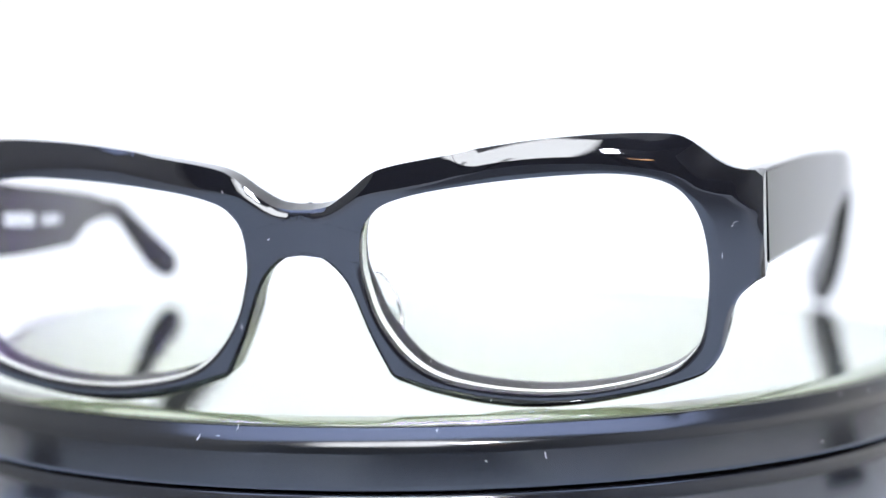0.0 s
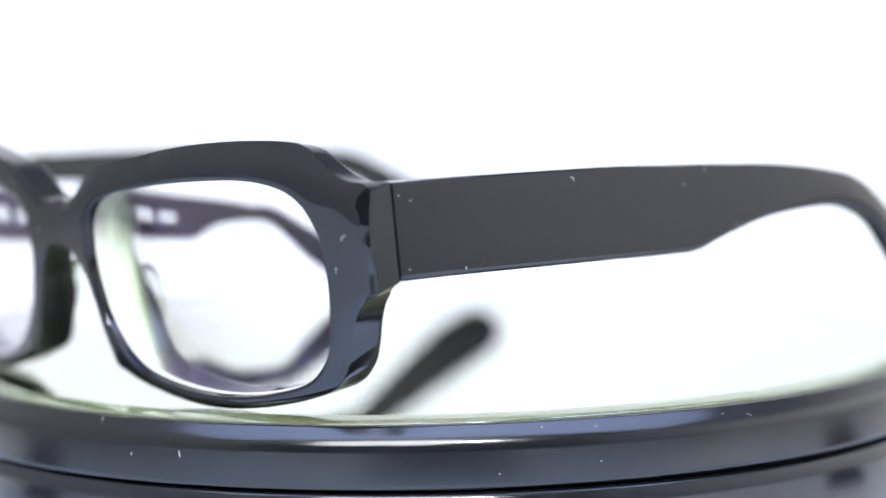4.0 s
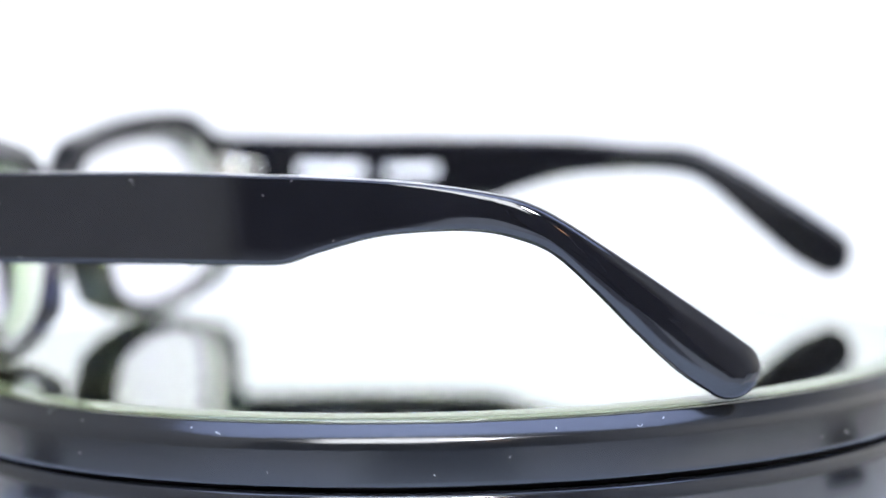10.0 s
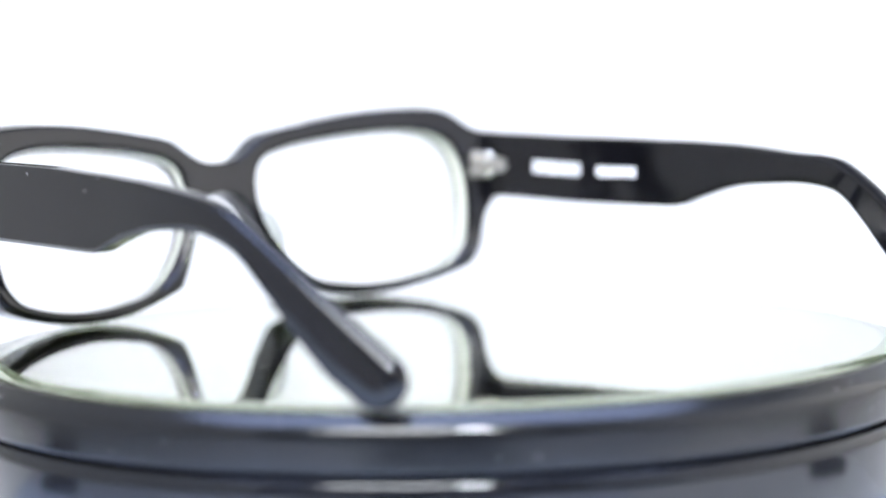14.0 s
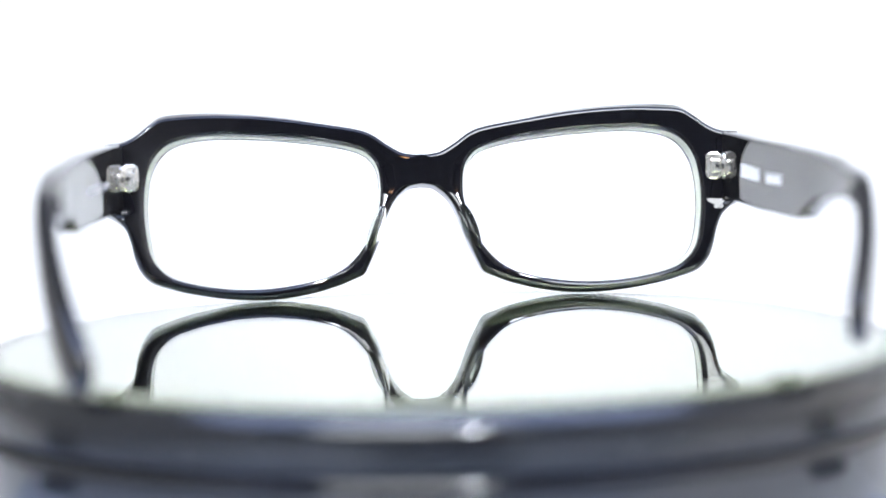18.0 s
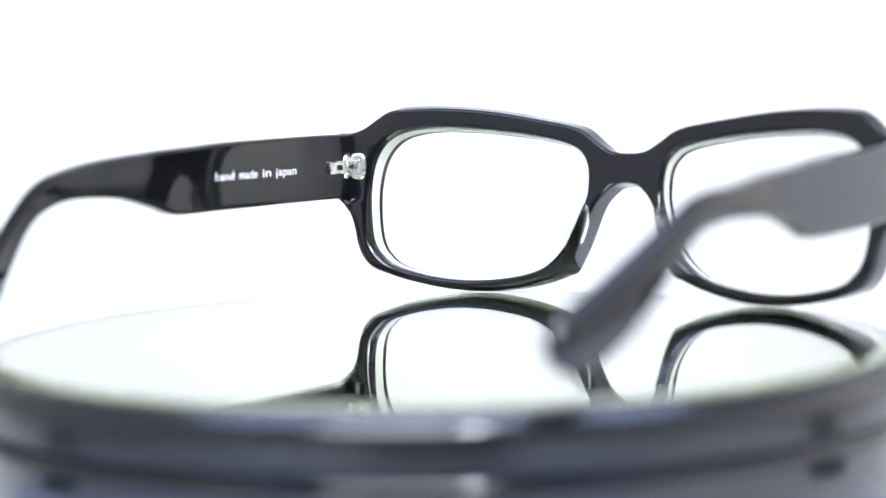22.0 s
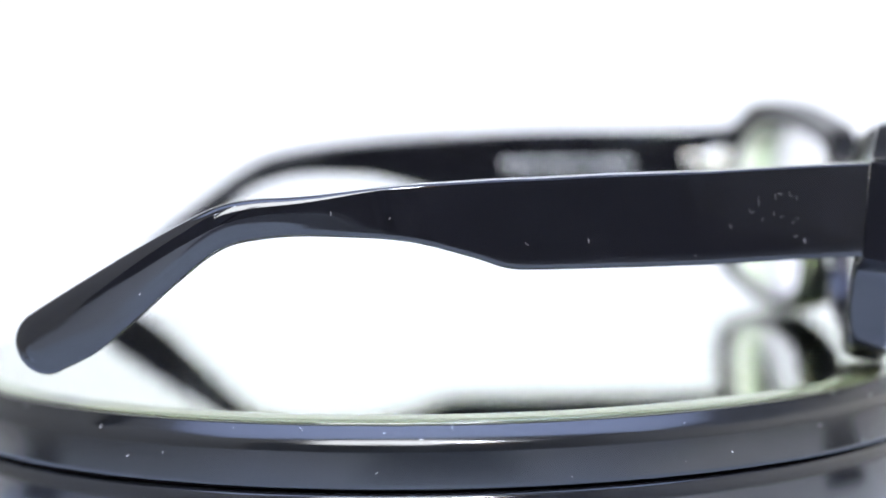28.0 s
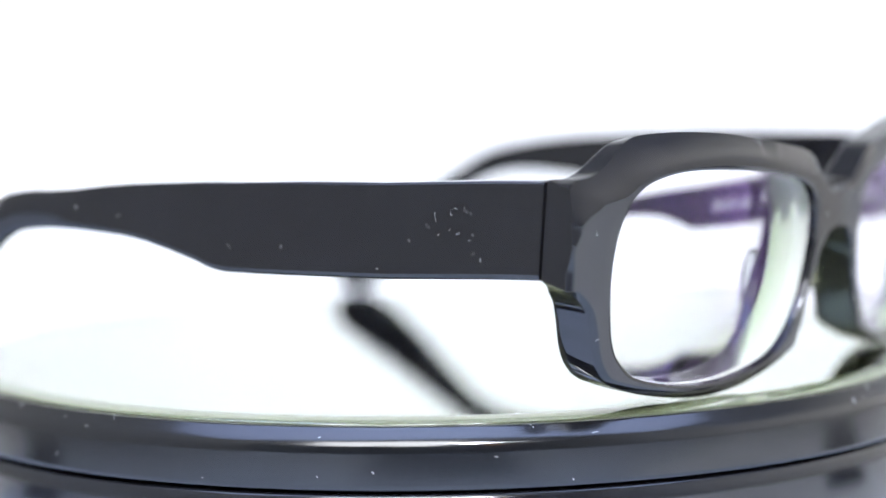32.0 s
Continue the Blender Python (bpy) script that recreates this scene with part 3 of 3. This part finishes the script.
    for share in (0.17, 0.34, 0.5, 0.66, 0.83):
        row = []
        for p, q in loops[0]:
            y = p.co.y / MM
            v = p.co.lerp(q.co, share)
            v.x += side * turned(y, 0.0, 0.13 if side > 0 else 0.26) * 4 * share * (1 - share) * min(1.0, (p.co - q.co).length / (5 * MM)) * MM
            row.append(bm.verts.new(v))
        rows.append(row)
    rows.append([pair[1] for pair in loops[0]])
    for a, b in zip(rows, rows[1:]):
        for i in range(m - 1):
            bm.faces.new((a[i], a[i + 1], b[i + 1], b[i]))
    for i in range(m - 1):
        p, q = loops[-1][i], loops[-1][i + 1]
        bm.faces.new((p[0], q[0], q[1], p[1]))
    bm.faces.new([row[0] for row in rows] + [loops[1][0][1], loops[1][0][0]])
    bmesh.ops.remove_doubles(bm, verts=bm.verts, dist=1e-6)
    bmesh.ops.dissolve_degenerate(bm, edges=bm.edges, dist=1e-7)
    ob = part("temple", bm, ACETATE, parent, "polished black acetate temple with a drooping rounded tip")
    ob.data.set_sharp_from_angle(angle=radians(50))
    ob.modifiers.new("even", "WEIGHTED_NORMAL").keep_sharp = True
    return ob


def build_hinge(parent, side):
    hinge = new("hinge")
    hinge.parent = parent
    hinge["label"] = "small silver three-barrel hinge"
    y0 = front_y(68, 29) - DEPTH - skew(side, 68)

    def at(x, y, z, turn=0):
        return pose(side * x * MM, y * MM, z * TALL * MM, 0, 0, turn * side)

    # a rounded plate with a square block on it, riveted behind the front
    bm = bmesh.new()
    bmesh.ops.create_cube(bm, size=1, matrix=at(68.3, y0 - 0.15, 29.9, -14) @ Matrix.Diagonal((3.9 * MM, 1.3 * MM, 6.4 * MM, 1)))
    upright = [e for e in bm.edges if abs((e.verts[0].co - e.verts[1].co).normalized().dot(Vector((-math.sin(radians(-14 * side)), math.cos(radians(-14 * side)), 0)))) > 0.9]
    bmesh.ops.bevel(bm, geom=upright, offset=1.5 * MM, segments=5, affect="EDGES", profile=0.5)
    back = [e for e in bm.edges if all((at(68.3, y0 - 0.15, 29.9, -14).inverted() @ v.co).y < -0.5 * MM for v in e.verts)]
    bmesh.ops.bevel(bm, geom=back, offset=0.35 * MM, segments=2, affect="EDGES", profile=0.5)
    part("front_plate", bm, STEEL, hinge, smooth=False)
    bm = bmesh.new()
    box_into(bm, (3.6 * MM, 1.9 * MM, 3.1 * MM), at(69.2, y0 - 1.4, 29.9, -14), 0.2 * MM, 2)
    part("block", bm, STEEL, hinge, smooth=False)
    bm = bmesh.new()
    box_into(bm, (0.9 * MM, 0.5 * MM, 0.9 * MM), at(68.8, y0 - 2.2, 29.9, -14))
    part("slot", bm, GAP, hinge, "dark slot", smooth=False)
    # a domed barrel between the two plates
    bm = bmesh.new()
    rings = []
    for z, r in ((-3.1, 0.25), (-3.0, 0.7), (-2.6, 1.1), (-2.0, 1.3), (-1.6, 1.3), (-1.55, 1.15), (-1.5, 1.3), (1.5, 1.3), (1.55, 1.15), (1.6, 1.3), (2.0, 1.3), (2.6, 1.1), (3.0, 0.7), (3.1, 0.25)):
        rings.append([bm.verts.new(at(70.6, y0 - 2.4, 29.9) @ Vector((r * MM * math.cos(k * math.pi / 8), r * MM * math.sin(k * math.pi / 8), z * MM))) for k in range(16)])
    for p, q in zip(rings, rings[1:]):
        for k in range(16):
            bm.faces.new((p[k], p[(k + 1) % 16], q[(k + 1) % 16], q[k]))
    bm.faces.new(rings[0][::-1])
    bm.faces.new(rings[-1])
    part("barrel", bm, STEEL, hinge)
    bm = bmesh.new()
    box_into(bm, (1.0 * MM, 6.0 * MM, 3.2 * MM), at(70.2, -3.6, 29.9, 5), 0.35 * MM, 2)
    part("temple_plate", bm, STEEL, hinge, smooth=False)
    bm = bmesh.new()
    box_into(bm, (0.4 * MM, 1.5 * MM, 1.2 * MM), at(69.6, -3.4, 29.9, 5))
    part("slot", bm, GAP, hinge, "dark slot", smooth=False)


def inner_frame(side, y, z, lift=0.03):
    """A pose on the temple's inner face whose x runs along it as it is read, and whose z leaves the face."""
    a = temple_point(side, y, z, 4.35 + lift)
    along = (temple_point(side, y - 1, z, 4.35) - temple_point(side, y + 1, z, 4.35)).normalized()
    if side < 0:
        along = -along
    up = Vector((0, 0, 1))
    out = along.cross(up).normalized()
    up = out.cross(along)
    m = Matrix((along, up, out)).transposed().to_4x4()
    m.translation = a
    return m


def build_print(parent_left, parent_right):
    # words inside the left temple
    words = (("hand", -47.1, -40.7), ("made", -38.9, -32.5), ("in", -30.6, -27.7), ("japan", -26.0, -18.6))
    for word, ya, yb in words:
        cu = bpy.data.curves.new("word", "FONT")
        cu.body, cu.size, cu.extrude = word, 1.0, 0.02
        cu.resolution_u = 3
        cu.offset = 0.004
        tmp = new("word", cu)
        bpy.context.view_layer.update()
        me = bpy.data.meshes.new_from_object(tmp.evaluated_get(bpy.context.evaluated_depsgraph_get()))
        bpy.data.objects.remove(tmp)
        xs = [v.co.x for v in me.vertices]
        s = (yb - ya) / (max(xs) - min(xs))
        for v in me.vertices:
            v.co = temple_point(-1, ya + (v.co.x - min(xs)) * s, 29.2 + v.co.y * 2.75, 4.36 + (0.03 if v.co.z > 0 else 0))
        me.materials.append(PRINT)
        ob = new("printed_word", me)
        ob.parent = parent_left
        ob["label"] = "small white printed word '%s'" % word
    # two printed marks inside the right temple, as plain bars
    for ya, yb, h, zc in ((-15.6, -30.9, 3.0, 29.4), (-36.0, -48.3, 2.3, 29.1)):
        n = 8 if h > 2.5 else 7
        for k in range(n):
            y = ya + (yb - ya) * (k + 0.5) / n
            bm = bmesh.new()
            box_into(bm, (abs(yb - ya) / n * 0.80 * MM, h * MM, 0.05 * MM), Matrix())
            ob = part("printed_bar", bm, PRINT, parent_right, "white printed mark", smooth=False)
            ob.matrix_local = inner_frame(1, y, zc + 0.8)


def fleck_line(rng, size):
    pts, a = [Vector((0, 0, 0))], rng.uniform(0, 6.28)
    for _ in range(4):
        a += rng.uniform(-0.9, 0.9)
        pts.append(pts[-1] + Vector((math.cos(a), math.sin(a), 0)) * size / 4)
    return pts


def build_flecks(temples, platter):
    """Lint and dust on the temples and on the platter's rim."""
    rng = random.Random(5)
    left = ((-1.3, 34.8), (1.2, 35.6), (-61.7, 36.0), (-69.1, 26.3), (-0.7, 23.9), (-11.3, 23.7), (-56.8, 34.0), (-33.2, 35.8))
    right = ((-57.7, 26.9), (-47.2, 27.4), (-104.7, 31.2), (-107.6, 28.8), (-80.2, 30.8), (-10.3, 25.8), (-12.1, 28.6), (-28.8, 24), (-23.2, 28.8), (-17.8, 29.4), (-89.6, 32.2), (-119, 15.5))
    for side, spots in ((-1, left), (1, right)):
        for y, z in spots:
            bm = bmesh.new()
            size = rng.choice((0.35, 0.5, 0.8, 1.3)) * MM
            p = [temple_point(side, y + q.x / MM, z + q.y / MM, -0.02) for q in fleck_line(rng, size)]
            tube_into(bm, p, 0.035 * MM, 4)
            part("lint", bm, FLECK, temples[side])
    # curled fibres by the right hinge
    for y, z, size, start, curl in ((-19.6, 31.4, 1.5, 3.6, 0.55), (-18.2, 33.0, 1.5, 4.4, 0.15), (-15.2, 32.4, 2.4, 2.2, -0.5), (-13.0, 33.8, 1.6, 4.6, 0.3),
                                    (-12.0, 32.4, 0.7, 0.3, 0.4), (-15.4, 30.4, 0.7, 2.6, 0.5), (-14.0, 29.8, 0.8, 4.4, -0.4), (-11.6, 29.2, 0.6, 1.4, 0.3),
                                    (-12.4, 26.2, 1.2, 0.1, 0.1)):
        at, a = Vector((y, z)), start
        p = []
        for _ in range(8):
            p.append(temple_point(1, at.x, at.y, -0.02))
            at, a = at + Vector((math.cos(a), math.sin(a))) * size / 7, a + curl
        bm = bmesh.new()
        tube_into(bm, p, 0.014 * MM, 4)
        part("lint", bm, FLECK, temples[1])
    for k in range(46):
        a = rng.uniform(0, 2 * math.pi)
        bm = bmesh.new()
        if rng.random() < 0.55:
            u = rng.uniform(0.1, 0.9)
            r, z, slope = 0.0949 + 0.0015 * u, -0.00137 - 0.00189 * u, True
        else:
            r, z, slope = 0.0968, rng.uniform(-0.0102, -0.0052), False
        pts = []
        for q in fleck_line(rng, rng.choice((0.3, 0.4, 0.6, 1.1)) * MM):
            rr, zz = (r + q.y * 0.62, z - q.y * 0.78) if slope else (r, z + q.y)
            aa = a + q.x / r
            pts.append(Vector(((rr + 0.00003) * math.cos(aa), (rr + 0.00003) * math.sin(aa), zz + 0.00003)))
        tube_into(bm, pts, rng.choice((0.03, 0.045, 0.06)) * MM, 4)
        part("lint", bm, FLECK, platter)


def front_fleck(rng, parent, x, z, back):
    """A speck of lint on the front, or on a lens that sits back in it."""
    bm = bmesh.new()
    pts = []
    for q in fleck_line(rng, rng.choice((0.4, 0.6, 0.9, 1.4))):
        xx, zz = x + q.x, z + q.y
        pts.append(Vector((xx, front_y(abs(xx), zz) - skew(xx, xx) - back + 0.03, (zz + LIFT - lean(zz) * (1 - back / depth(xx, zz))) * TALL)) * MM)
    tube_into(bm, pts, 0.03 * MM, 4)
    part("lint", bm, FLECK, parent)


def build_glasses():
    g = tagged(new("eyeglasses"), "black acetate eyeglasses with clear lenses resting open on the mirror", "eyeglasses")
    front = build_front(g)
    temples = {}
    rng = random.Random(8)
    for x, z in ((13.0, 36.6), (11.2, 14.2), (-9.3, 12.8), (-8.6, 18.0), (-70.0, 31.0), (68.0, 13.5), (69.5, 30.2), (-67.6, 26.0), (5.2, 29.4), (-30.0, 1.9)):
        front_fleck(rng, front, x, z, 0.0)
    for side in (-1, 1):
        lens = build_lens(g, side)
        for x, z in ((47.0, 5.6), (50.5, 6.4), (44.0, 7.5)) if side > 0 else ((20.0, 8.2), (24.5, 6.9)):
            front_fleck(rng, lens, side * x, z, 1.58)
        build_pad(g, side)
        temples[side] = build_temple(g, side)
        build_hinge(g, side)
    build_print(temples[-1], temples[1])
    return g, temples


build_tent()
build_lights()
platter = build_turntable()
glasses, temples = build_glasses()
build_flecks(temples, platter)


def motions():
    """The platter turns clockwise, nine degrees a second, and carries the glasses round."""
    times = [0.5 * k for k in range(65)]
    place = pose(-0.0237, 0.0627, 0, 0, 0, 21.8)
    # the platter sits a quarter of a degree off true on its bearing
    askew = pose(0, 0, 0, -0.254, 0, 0)
    walk(platter, [(t, pose(0, 0, 0.055, 0, 0, -0.25 - 9.01 * (t - 16)) @ askew) for t in times])
    walk(glasses, [(t, pose(0, 0, 0, 0, 0, -0.25 - 9.01 * (t - 16)) @ askew @ place) for t in times])
    marks = ((0, -0.088), (13.55, -0.088), (13.85, -0.025), (14.0, -0.012), (14.5, 0.004), (15.2, 0.088),
             (23.45, 0.088), (23.72, -0.088), (23.95, -0.108), (24.4, -0.108), (24.62, -0.088), (32, -0.088))
    walk(focus_mark, [(t, pose(0, y, 0.02)) for t, y in marks])


motions()
